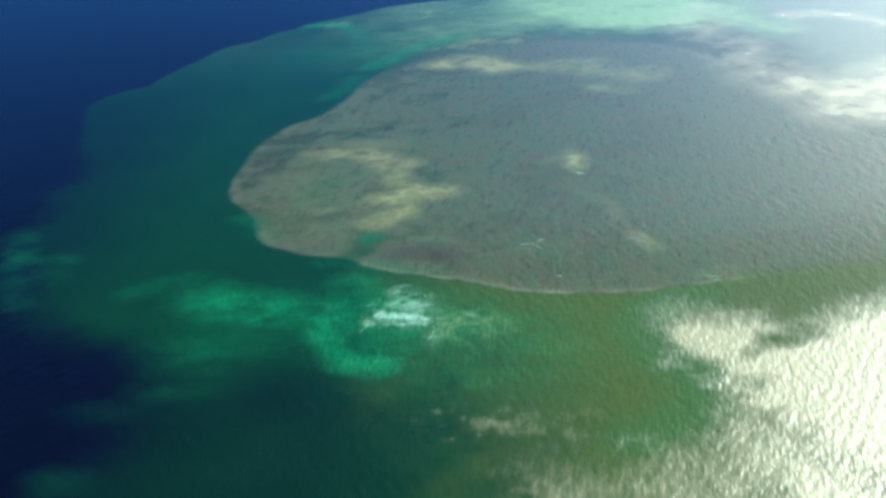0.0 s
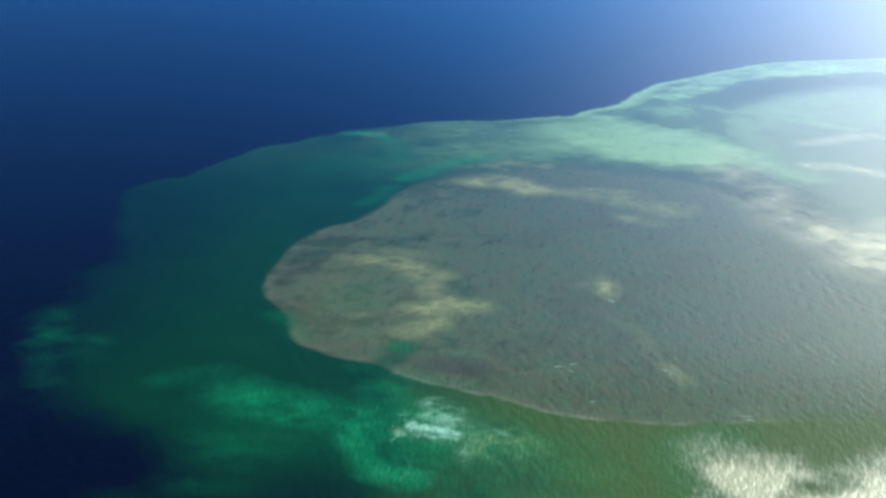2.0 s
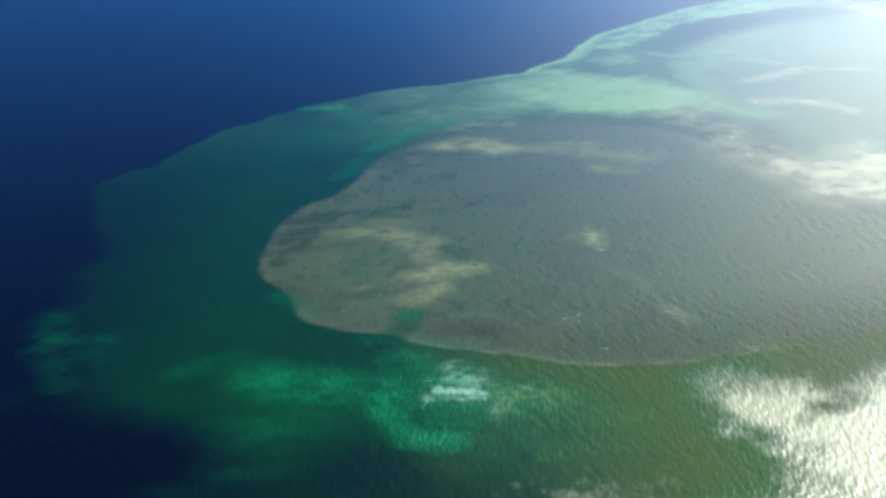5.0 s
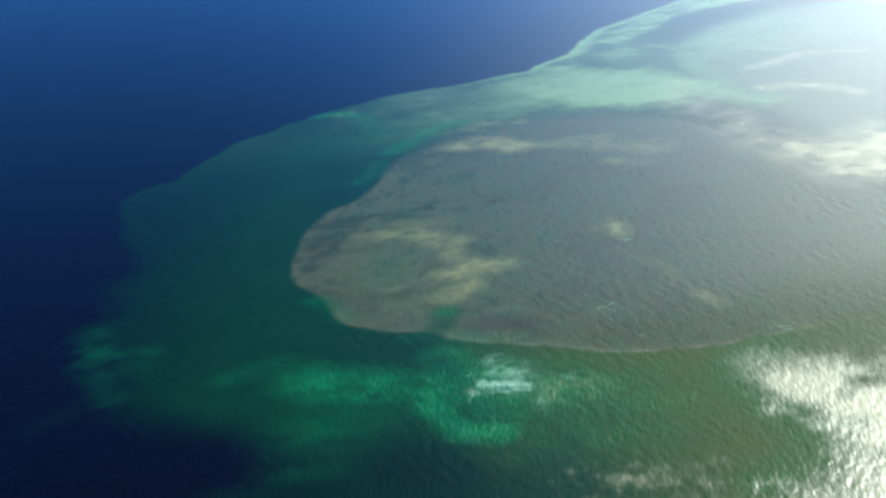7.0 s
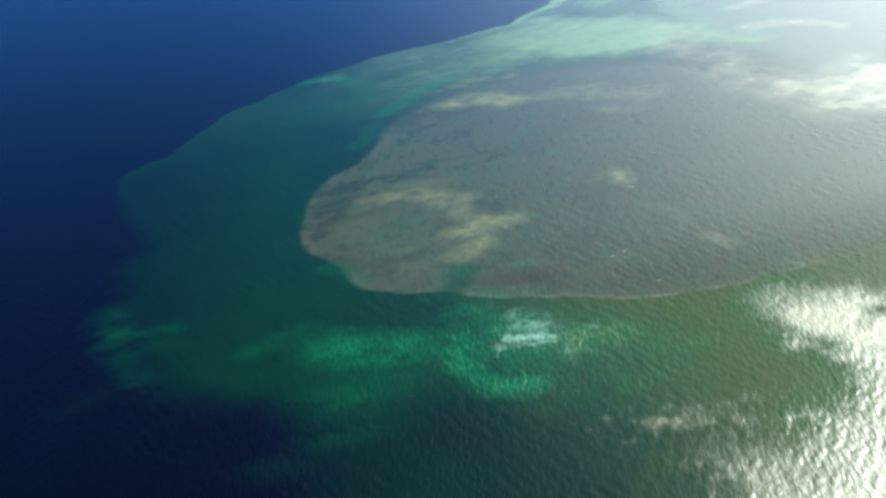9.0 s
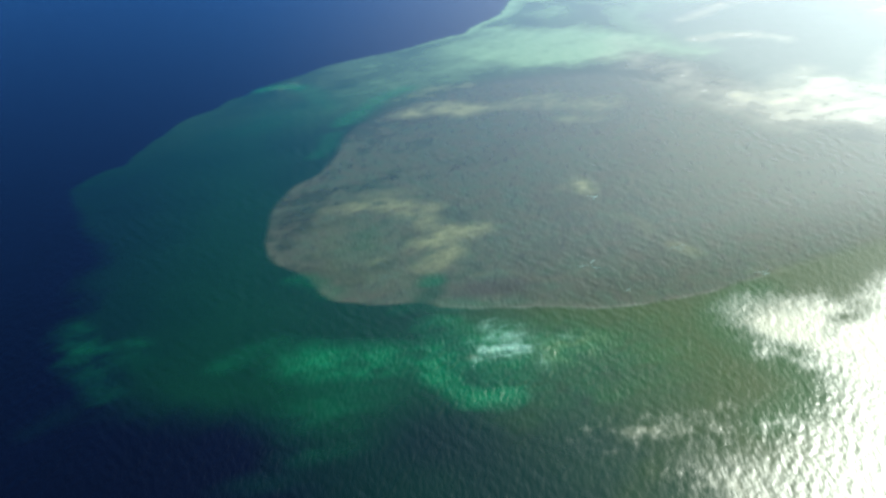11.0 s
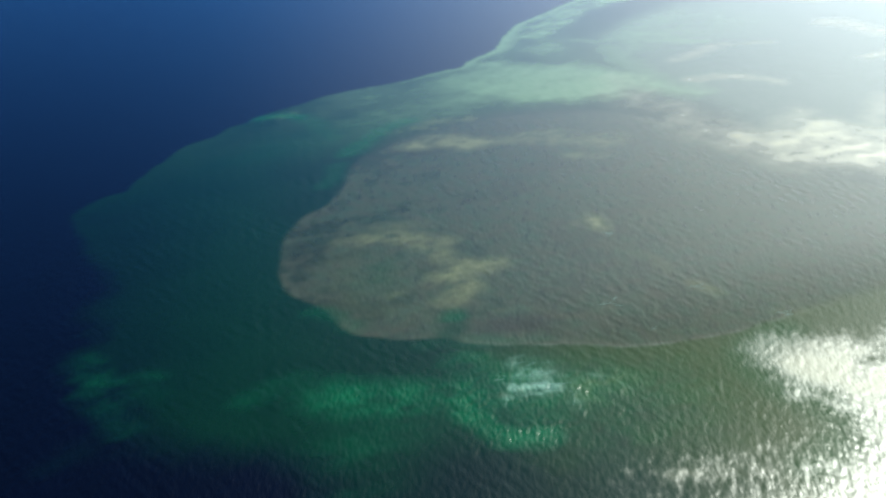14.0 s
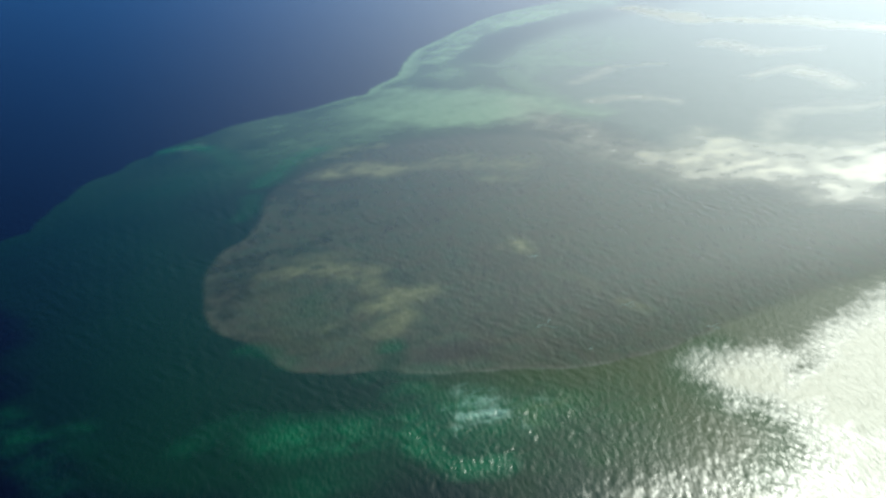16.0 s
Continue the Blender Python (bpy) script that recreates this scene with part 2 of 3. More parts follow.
    # emerald clouds near the foam, sun patches included; teal ones at the western rim
    emerald = most(
        0.16 * line_of(nx, ny, [(-124, 366), (-110, 371), (-101, 362)], 13), 0.68 * line_of(nx, ny, [(-97, 354), (-89, 349), (-81, 346), (-72, 340)], 21),
        0.72 * line_of(nx, ny, [(-75, 345), (-59, 336), (-47, 343)], 22), 0.8 * line_of(nx, ny, [(-62, 338), (-56, 322), (-51, 310), (-46, 304), (-38, 300)], 12),
        0.42 * line_of(nx, ny, [(-47, 343), (-42, 352), (-50, 362)], 13), 0.26 * blob(nx, ny, -92, 318, 30, 24, 0, 1.0), 0.1 * blob(nx, ny, -96, 292, 24, 14, 0, 1.0),
        0.3 * blob(nx, ny, -66, 334, 52, 40, 0, 1.0), 0.7 * blob(nx, ny, -38, 331, 42, 42, 0, 1.0), 0.75 * blob(nx, ny, -13, 322, 28, 28, 0, 1.0), 0.24 * blob(nx, ny, -34, 372, 26, 9, -25, 1.0), 0.2 * line_of(nx, ny, [(-96, 430), (-88, 420), (-84, 408)], 11))
    teal = most(
        0.14 * line_of(nx, ny, [(-188, 426), (-182, 412), (-176, 400)], 11), 0.18 * line_of(nx, ny, [(-180, 403), (-172, 398), (-160, 398)], 10),
        0.11 * line_of(nx, ny, [(-182, 396), (-173, 378), (-166, 361)], 11), 0.015 * line_of(nx, ny, [(-187, 349), (-178, 354), (-171, 360)], 12), 0.08 * blob(nx, ny, -166, 384, 24, 22, 0, 1.0))
    f["bright"] = np.clip(most(
        emerald * (0.9 + 0.4 * swirl + 0.55 * fine + 0.25 * grain), teal * (1 + 0.8 * fine),
        0.05 * blob(nx, ny, -115, 284, 18, 12, 0, 1.0), 0.1 * blob(nx, ny, -116, 248, 16, 10, 0, 1.0), 0.25 * blob(nx, ny, -90, 424, 13, 9, 0, 1.0),
        0.42 * blob(nx, ny, -47, 402, 9, 8, 0, 0.9), 0.13 * blob(nx, ny, -67, 458, 22, 44, 0, 1.0) * (1 + 0.9 * fine), 0.12 * line_of(nx, ny, [(-47, 396), (-51, 384), (-60, 379)], 8), 0.25 * blob(nx, ny, -40, 374, 24, 12, -30, 1.0),
        0.2 * line_of(nx, ny, [(-80, 606), (-72, 620), (-67, 648)], 10), 0.42 * line_of(nx, ny, [(-58, 670), (-44, 695), (-32, 716), (-14, 728)], 15), 0.5 * line_of(nx, ny, [(-106, 806), (-92, 803), (-80, 790)], 13), 0.25 * line_of(nx, ny, [(-80, 790), (-70, 760), (-64, 715)], 16),
        0.42 * blob(nx, ny, -12, 318, 26, 20, 0, 1.0) * (0.9 + 0.7 * grain + 0.3 * fine), 0.2 * line_of(nx, ny, [(60, 336), (44, 330), (37, 316), (39, 303), (47, 286), (46, 268), (30, 256)], 15),
        0.32 * blob(wx, wy, -10, 312, 54, 52, 0, 1.0) * (0.9 + 0.6 * grain + 0.6 * fine), 0.16 * blob(qx, qy, -70, 720, 100, 70, 30, 1.0)), 0, 1)
    # pale yellow clouds in the brown plume
    yellow = most(
        0.35 * line_of(nx, ny, [(-78, 509), (-66, 509)], 12), 0.7 * line_of(nx, ny, [(-67, 508), (-57, 507), (-46, 497), (-36, 486)], 14), 0.62 * line_of(nx, ny, [(-45, 493), (-41, 473), (-36, 452)], 12),
        0.9 * line_of(nx, ny, [(-42, 442), (-34, 446), (-28, 448), (-20, 447)], 15), 0.7 * line_of(nx, ny, [(-33, 441), (-36, 427), (-44, 416)], 13), 0.42 * blob(nx, ny, -65, 433, 9, 9, 0, 1.0),
        0.17 * line_of(nx, ny, [(-68, 506), (-82, 484), (-85, 456), (-74, 424), (-62, 410)], 20), 0.12 * blob(nx, ny, -60, 450, 34, 60, 0, 1.0), 0.3 * line_of(nx, ny, [(-58, 520), (-40, 516)], 12),
        1.0 * line_of(nx, ny, [(-16, 661), (-7, 669), (2, 664), (14, 645)], 21), 0.6 * line_of(qx, qy, [(38, 639), (55, 637), (68, 619), (82, 609)], 21), 0.45 * line_of(qx, qy, [(60, 590), (72, 586)], 12),
        1.0 * blob(nx, ny, 36, 474, 9, 20, 0, 1.0), 0.2 * line_of(nx, ny, [(25, 477), (34, 480)], 9), 0.4 * line_of(qx, qy, [(-14, 704), (4, 713), (22, 706)], 14), 0.1 * blob(qx, qy, 35, 676, 90, 60, 0, 1.0),
        0.5 * line_of(qx, qy, [(47, 388), (50, 380)], 7), 0.4 * blob(qx, qy, 70, 350, 14, 10, 0, 1.0),
        # yellow-green sparkle beside the foam, put in as colour
        0.32 * blob(nx, ny, -12, 322, 18, 20, 0, 1.0) * (0.9 + 1.0 * fine + 0.8 * grain), 0.16 * line_of(wx, wy, [(-27, 400), (-14, 394), (-3, 380), (10, 381)], 4), 0.16 * line_of(wx, wy, [(32, 439), (41, 422), (42, 407)], 5))
    f["pale_yellow"] = np.clip(0.78 * yellow * (0.85 + 0.9 * fine + 0.65 * grain + 0.3 * swirl), 0, 1)
    f["olive"] = ease(x + 0.16 * (y - 230) + 22 * swirl + 8 * fine, -36, 42) * ease(-y, -420, -345)
    # sun glitter as wind-ruffled water with painted glare, and smooth water
    r = ease(inside(wx + 7 * fine, wy + 8 * fine, SUN_GLITTER), -14, 20)
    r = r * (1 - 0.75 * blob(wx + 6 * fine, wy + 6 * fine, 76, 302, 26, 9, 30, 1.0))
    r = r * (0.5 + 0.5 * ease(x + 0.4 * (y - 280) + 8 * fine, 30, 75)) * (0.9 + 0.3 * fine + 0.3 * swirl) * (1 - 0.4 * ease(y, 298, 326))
    f["sun_glitter"] = np.clip(most(
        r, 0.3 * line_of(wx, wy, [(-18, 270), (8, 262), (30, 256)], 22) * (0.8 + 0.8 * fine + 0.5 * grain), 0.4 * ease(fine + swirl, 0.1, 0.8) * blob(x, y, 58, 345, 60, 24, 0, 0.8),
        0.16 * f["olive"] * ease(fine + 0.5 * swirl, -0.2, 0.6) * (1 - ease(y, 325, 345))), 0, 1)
    sparkle = most(blob(wx, wy, -38, 320, 46, 40, 0, 1.0), 0.25 * blob(wx, wy, -82, 345, 30, 20, 0, 1.0), 0.8 * blob(wx, wy, -12, 324, 22, 22, 0, 1.0)) * (1 - 0.8 * blob(nx, ny, -33, 316, 11, 9, 0, 0.8))
    f["choppy"] = most(0.55 * f["sun_glitter"], 1.7 * sparkle * ease(fine + 1.2 * grain, -0.25, 0.5))
    # foam
    froth = fbm(0.75 * x + 2.5 * fbm(x, y, 11, 71), 0.6 * y + 2.5 * fbm(x, y, 11, 72), 5.5, 83, 5)
    lines = most(
        0.68 * blob(nx, ny, -30, 349, 11, 9, 0, 1.0), 0.42 * line_of(nx, ny, [(-38, 342), (-32, 341), (-24, 340)], 3.5), 0.85 * line_of(nx, ny, [(-39, 335), (-33, 336), (-27, 332), (-20, 330)], 4),
        0.5 * line_of(nx, ny, [(-36, 329), (-30, 330), (-24, 327)], 3), 0.3 * line_of(nx, ny, [(-42, 328), (-45, 323)], 3.5), 0.4 * blob(nx, ny, -31, 337, 18, 17, 0, 1.0),
        0.3 * line_of(nx, ny, [(-22, 327), (-22, 319), (-25, 312)], 4), 0.2 * line_of(nx, ny, [(-20, 331), (-13, 330)], 4), 0.1 * blob(nx, ny, -40, 299, 12, 8, 0, 1.0))
    foam = 0.54 * lines * (0.08 + 0.95 * ease(froth + 0.7 * grain, -0.25, 0.5)) * (1 - 0.85 * blob(nx, ny, -33, 317, 9, 7, 0, 0.8))
    front = ease(-np.abs(b - 0.8), -1.2, 0) * ease(-y, -412, -380) * ease(x, -80, -20) * (1 - ease(x, 40, 115))
    f["foam"] = np.clip(most(foam, 0.07 * front * ease(fine, -0.3, 0.5)), 0, 1)
    return f


# ---- waves ----
CHOP, SWELL = -27.0, 27.0
wave_rng = random.Random(11)


def train(count, shortest, longest, heading, spread, steep):
    """Waves of one wind: length, direction, phase and height of each."""
    out = []
    for k in range(count):
        length = shortest * (longest / shortest) ** (k / (count - 1))
        way = radians(heading + wave_rng.gauss(0, spread))
        out.append((length, math.cos(way), math.sin(way), wave_rng.uniform(0, 6.283), steep * (length / 4) ** -0.3 * length / 6.283))
    return out


CHOP_WAVES = train(34, 2.2, 6.5, CHOP, 17, 0.020)
SWELL_WAVES = train(26, 3.6, 10.0, SWELL, 19, 0.0115)


def swell(x, y, spacing, choppy):
    """The height of the sea; waves that the grid is too coarse for are left out."""
    out, bend = [], 3.0 * fbm(x, y, 45, 31, 2)
    for waves in (CHOP_WAVES, SWELL_WAVES):
        z = np.zeros_like(x)
        for length, cx, cy, phase, high in waves:
            z += high * ease(length / spacing, 2.4, 4.5) * np.sin(6.283 / length * (x * cx + y * cy + bend) + phase)
        out.append(z)
    gusts = np.clip(0.62 + 1.1 * fbm(x, y, 24, 33, 3), 0.1, 1.4)
    return out[0] * (0.22 + 0.95 * choppy) * (0.8 + 0.5 * fbm(x, y, 28, 35, 2)) + out[1] * gusts * (0.57 + 0.2 * choppy)


# ---- materials ----
def node(nt, kind, **values):
    n = nt.nodes.new(kind)
    for key, value in values.items():
        n.inputs[key.replace("_", " ")].default_value = value
    return n


def mix_colour(nt, fac, a, b, blend="MIX"):
    m = nt.nodes.new("ShaderNodeMix")
    m.data_type, m.blend_type = "RGBA", blend
    for socket, value in ((m.inputs[0], fac), (m.inputs[6], a), (m.inputs[7], b)):
        if isinstance(value, bpy.types.NodeSocket):
            nt.links.new(value, socket)
        else:
            socket.default_value = value if isinstance(value, float) else (*value, 1)
    return m.outputs[2]


def maths(nt, op, a, b=0.0, c=0.0):
    m = nt.nodes.new("ShaderNodeMath")
    m.operation = op
    for socket, value in zip(m.inputs, (a, b, c)):
        if isinstance(value, bpy.types.NodeSocket):
            nt.links.new(value, socket)
        else:
            socket.default_value = value
    return m.outputs[0]


def water_material():
    mat = bpy.data.materials.new("stained_sea_water")
    mat.use_nodes = True
    nt = mat.node_tree
    bsdf = nt.nodes["Principled BSDF"]
    fields = {}
    for name, parts in (("dissolved", ("green", "brown", "olive")), ("bloom", ("milk", "bright", "pale_yellow")), ("surface", ("sun_glitter", "foam", "grey")), ("margin", ("front", "ash", "glare"))):
        at = nt.nodes.new("ShaderNodeAttribute")
        at.attribute_name = name
        sep = nt.nodes.new("ShaderNodeSeparateXYZ")
        nt.links.new(at.outputs["Vector"], sep.inputs[0])
        for axis, p in zip("XYZ", parts):
            fields[p] = sep.outputs[axis]
    place = nt.nodes.new("ShaderNodeTexCoord").outputs["Object"]
    across = []
    for heading, narrow in ((CHOP, 0.36), (SWELL, 0.30)):
        turn = nt.nodes.new("ShaderNodeMapping")
        turn.inputs["Rotation"].default_value = (0, 0, radians(-heading))
        turn.inputs["Scale"].default_value = (1.0, narrow, 1.0)
        nt.links.new(place, turn.inputs["Vector"])
        across.append(turn.outputs["Vector"])
    chop, roll = across

    def noise_of(vector, scale, detail, rough=0.55):
        n = node(nt, "ShaderNodeTexNoise", Scale=scale, Detail=detail, Roughness=rough)
        nt.links.new(vector, n.inputs["Vector"])
        return n.outputs["Fac"]

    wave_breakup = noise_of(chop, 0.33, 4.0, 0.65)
    ragged = maths(nt, "MULTIPLY_ADD", maths(nt, "SUBTRACT", wave_breakup, 0.5), 1.0, maths(nt, "MULTIPLY_ADD", fields["sun_glitter"], 1.5, -0.2))
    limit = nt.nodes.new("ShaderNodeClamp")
    nt.links.new(maths(nt, "MULTIPLY", ragged, maths(nt, "MINIMUM", maths(nt, "MULTIPLY", fields["sun_glitter"], 4.0), 1.0)), limit.inputs["Value"])
    fields["sun_glitter"] = maths(nt, "MAXIMUM", limit.outputs["Result"], maths(nt, "MULTIPLY", maths(nt, "POWER", fields["glare"], 2.5), 0.9))
    clouding = noise_of(place, 0.035, 5.0)
    mottle = noise_of(place, 0.14, 4.0, 0.6)
    streak = noise_of(chop, 0.42, 3.0, 0.6)
    drift = noise_of(chop, 0.06, 5.0, 0.65)
    col = mix_colour(nt, drift, (0.0005, 0.0007, 0.0020), (0.0010, 0.0017, 0.0080))
    green = mix_colour(nt, clouding, (0.0016, 0.017, 0.0058), (0.0035, 0.0275, 0.0098))
    col = mix_colour(nt, fields["green"], col, green)
    olive = mix_colour(nt, streak, (0.021, 0.051, 0.010), (0.049, 0.068, 0.019))
    col = mix_colour(nt, fields["olive"], col, olive)
    grey = mix_colour(nt, mottle, (0.058, 0.092, 0.062), (0.082, 0.112, 0.078))
    col = mix_colour(nt, maths(nt, "MULTIPLY", fields["grey"], fields["green"]), col, grey)
    milk = mix_colour(nt, mottle, (0.105, 0.195, 0.088), (0.175, 0.272, 0.130))
    col = mix_colour(nt, maths(nt, "MULTIPLY", fields["milk"], fields["green"]), col, milk)
    brown = mix_colour(nt, streak, (0.036, 0.052, 0.024), (0.058, 0.076, 0.037))
    brown = mix_colour(nt, clouding, brown, (0.037, 0.064, 0.041))
    # dark dashes along the swell: shade of the waves put into the brown
    wave_shade = noise_of(roll, 0.30, 3.0, 0.6)
    ramp = nt.nodes.new("ShaderNodeMapRange")
    for key, value in (("From Min", 0.56), ("From Max", 0.66), ("To Max", 0.44)):
        ramp.inputs[key].default_value = value
    nt.links.new(wave_shade, ramp.inputs["Value"])
    patchy = node(nt, "ShaderNodeMapRange", **{"From Min": 0.40, "From Max": 0.64, "To Max": 0.75})
    nt.links.new(noise_of(place, 0.075, 6.0, 0.68), patchy.inputs["Value"])
    brown = mix_colour(nt, patchy.outputs[0], brown, (0.056, 0.060, 0.034))
    greenish = node(nt, "ShaderNodeMapRange", **{"From Min": 0.50, "From Max": 0.72, "To Max": 0.48})
    nt.links.new(noise_of(place, 0.11, 6.0, 0.7), greenish.inputs["Value"])
    brown = mix_colour(nt, greenish.outputs[0], brown, (0.034, 0.080, 0.038))
    brown = mix_colour(nt, ramp.outputs[0], brown, (0.018, 0.024, 0.018))
    # finer wave shade, also put into the brown
    flecks = node(nt, "ShaderNodeMapRange", **{"From Min": 0.58, "From Max": 0.72, "To Max": 0.6})
    nt.links.new(noise_of(roll, 0.5, 3.0, 0.65), flecks.inputs["Value"])
    brown = mix_colour(nt, flecks.outputs[0], brown, (0.020, 0.030, 0.018))
    brown = mix_colour(nt, fields["front"], brown, (0.135, 0.112, 0.088))
    brown = mix_colour(nt, fields["ash"], brown, (0.034, 0.033, 0.023))
    col = mix_colour(nt, fields["brown"], col, brown)
    # vivid green, with sun patches on the water put into the colour
    vivid = mix_colour(nt, mottle, (0.004, 0.082, 0.031), (0.014, 0.135, 0.054))
    col = mix_colour(nt, fields["bright"], col, vivid)
    pale_yellow = mix_colour(nt, streak, (0.11, 0.125, 0.055), (0.175, 0.19, 0.095))
    col = mix_colour(nt, fields["pale_yellow"], col, pale_yellow)
    # far sun glare painted on as a pale colour
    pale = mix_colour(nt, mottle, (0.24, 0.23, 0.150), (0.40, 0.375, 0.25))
    col = mix_colour(nt, maths(nt, "MULTIPLY", maths(nt, "MULTIPLY", maths(nt, "POWER", fields["glare"], 0.9), fields["green"]), 0.68), col, pale)
    # sun glitter, partly put into the base colour
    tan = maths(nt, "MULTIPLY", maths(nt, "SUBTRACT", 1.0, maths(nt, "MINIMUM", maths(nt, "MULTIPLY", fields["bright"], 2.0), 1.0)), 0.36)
    glare = mix_colour(nt, streak, (0.32, 0.32, 0.15), (0.52, 0.47, 0.27))
    col = mix_colour(nt, maths(nt, "MULTIPLY", maths(nt, "POWER", fields["sun_glitter"], 1.8), tan), col, glare)
    foam = mix_colour(nt, streak, (0.15, 0.40, 0.29), (0.58, 0.78, 0.64))
    col = mix_colour(nt, fields["foam"], col, foam)
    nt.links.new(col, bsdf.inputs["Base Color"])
    rough = maths(nt, "MULTIPLY_ADD", fields["sun_glitter"], 0.24, 0.22)
    rough = maths(nt, "MULTIPLY_ADD", maths(nt, "MULTIPLY", fields["brown"], maths(nt, "SUBTRACT", 1.0, fields["sun_glitter"])), -0.05, rough)
    nt.links.new(maths(nt, "MULTIPLY_ADD", fields["foam"], 0.25, rough), bsdf.inputs["Roughness"])
    bsdf.inputs["IOR"].default_value = 1.333
    # brown and grey water mirrors a little less
    murk = maths(nt, "MAXIMUM", fields["brown"], maths(nt, "MULTIPLY", fields["grey"], fields["green"]))
    murk = maths(nt, "MULTIPLY", murk, maths(nt, "SUBTRACT", 1.0, fields["sun_glitter"]))
    nt.links.new(maths(nt, "MULTIPLY_ADD", fields["sun_glitter"], 0.46, maths(nt, "MULTIPLY_ADD", maths(nt, "MULTIPLY", fields["olive"], maths(nt, "SUBTRACT", 1.0, fields["sun_glitter"])), -0.26, maths(nt, "MULTIPLY_ADD", maths(nt, "MAXIMUM", murk, maths(nt, "MULTIPLY_ADD", fields["bright"], 3.0, fields["green"])), -0.07, 0.5))), bsdf.inputs["Specular IOR Level"])
    wavelet = noise_of(chop, 0.62, 2.5, 0.55)
    ripple = noise_of(chop, 1.9, 2.0, 0.5)
    height = maths(nt, "MULTIPLY_ADD", ripple, 0.08, wavelet)
    bump = nt.nodes.new("ShaderNodeBump")
    bump.inputs["Distance"].default_value = 1.0
    nt.links.new(height, bump.inputs["Height"])
    calm = maths(nt, "MULTIPLY_ADD", fields["olive"], 0.07, maths(nt, "MULTIPLY_ADD", fields["green"], -0.13, maths(nt, "MULTIPLY_ADD", clouding, 0.16, 0.16)))
    calm = maths(nt, "MULTIPLY_ADD", fields["brown"], 0.04, maths(nt, "MULTIPLY_ADD", fields["bright"], 0.55, calm))
    nt.links.new(maths(nt, "MULTIPLY_ADD", fields["sun_glitter"], 0.16, calm), bump.inputs["Strength"])
    nt.links.new(bump.outputs["Normal"], bsdf.inputs["Normal"])
    return mat


WATER = water_material()

# ---- the sea: one sheet, finest where the stains lie ----


def steps_between(start, end, first, growth):
    out, here, step = [start], start, first
    while here < end:
        here += step
        out.append(here)
        step *= growth
    return np.array(out)


x_mid = np.arange(-300, 120.1, 0.75)
x_out = steps_between(0, 5600, 0.9, 1.05)[1:]
xs = np.concatenate(((-300 - x_out)[::-1], x_mid, 120 + x_out))
ys = [196.0]
while ys[-1] < 5200:
    ys.append(ys[-1] + 0.62 * (ys[-1] / 270) ** (1.5 if ys[-1] < 1500 else 2.2))
y_back = steps_between(0, 5200, 0.8, 1.09)[1:]
ys = np.concatenate(((196 - y_back)[::-1], np.array(ys)))
X, Y = np.meshgrid(xs, ys)
CX, CY = turned(CHART, X, Y)
spacing = np.maximum(*np.meshgrid(np.gradient(xs), np.gradient(ys)))
FIELDS = stains(X, Y)
Z = swell(X, Y, spacing, FIELDS["choppy"])
rows_n, cols_n = X.shape
index = np.arange(rows_n * cols_n).reshape(rows_n, cols_n)
QUADS = np.stack((index[:-1, :-1], index[:-1, 1:], index[1:, 1:], index[1:, :-1]), -1).reshape(-1, 4)
zy, zx = np.gradient(Z, ys, xs)
NORMALS = np.stack((-zx, -zy, np.ones_like(Z)), -1).reshape(-1, 3)
NORMALS /= np.linalg.norm(NORMALS, axis=1, keepdims=True)
PACKED = {key: np.stack([FIELDS[p] for p in parts], -1).reshape(-1, 3) for key, parts in
          (("dissolved", ("green", "brown", "olive")), ("bloom", ("milk", "bright", "pale_yellow")), ("surface", ("sun_glitter", "foam", "grey")), ("margin", ("front", "ash", "glare")))}


def sheet(name, quads, lift):
    """A piece of the sea's surface as an object, lifted by some millimetres."""
    used, local = np.unique(quads, return_inverse=True)
    local = local.reshape(-1, 4)
    me = bpy.data.meshes.new(name)
    me.vertices.add(len(used))
    co = np.stack((X.ravel()[used], Y.ravel()[used], Z.ravel()[used] + lift), -1)
    me.vertices.foreach_set("co", co.astype(np.float32).ravel())
    me.loops.add(local.size)
    me.loops.foreach_set("vertex_index", local.astype(np.int32).ravel())
    me.polygons.add(len(local))
    me.polygons.foreach_set("loop_start", np.arange(0, local.size, 4, dtype=np.int32))
    me.update(calc_edges=True)
    me.polygons.foreach_set("use_smooth", np.ones(len(local), bool))
    for key, values in PACKED.items():
        at = me.attributes.new(key, "FLOAT_VECTOR", "POINT")
        at.data.foreach_set("vector", values[used].astype(np.float32).ravel())
    me.normals_split_custom_set_from_vertices(NORMALS[used].astype(np.float32))
    me.materials.append(WATER)
    return new(name, me)


sea = tagged(sheet("sea", QUADS, 0.0), "deep blue open sea with short wind waves", "water", kind="structure")


def patch(name, field, level, lift, label, category, group="", window=None):
    """The part of the surface where a field is over a level, as a thing of its own."""
    over = field > level
    if window:
        x0, y0, x1, y1 = window
        over = over & (CX > x0) & (CX < x1) & (CY > y0) & (CY < y1)
    full = (over[:-1, :-1] & over[1:, :-1] & over[:-1, 1:] & over[1:, 1:]).ravel()
    return tagged(sheet(name, QUADS[full], lift), label, category, group)


green_plume = patch("green_plume", FIELDS["green"], 0.45, 0.02, "dark teal-green stain of volcanic water on the sea", "plume")
brown_plume = patch("brown_plume", FIELDS["brown"], 0.45, 0.04, "grey-brown ash-laden water plume within the green stain", "plume")


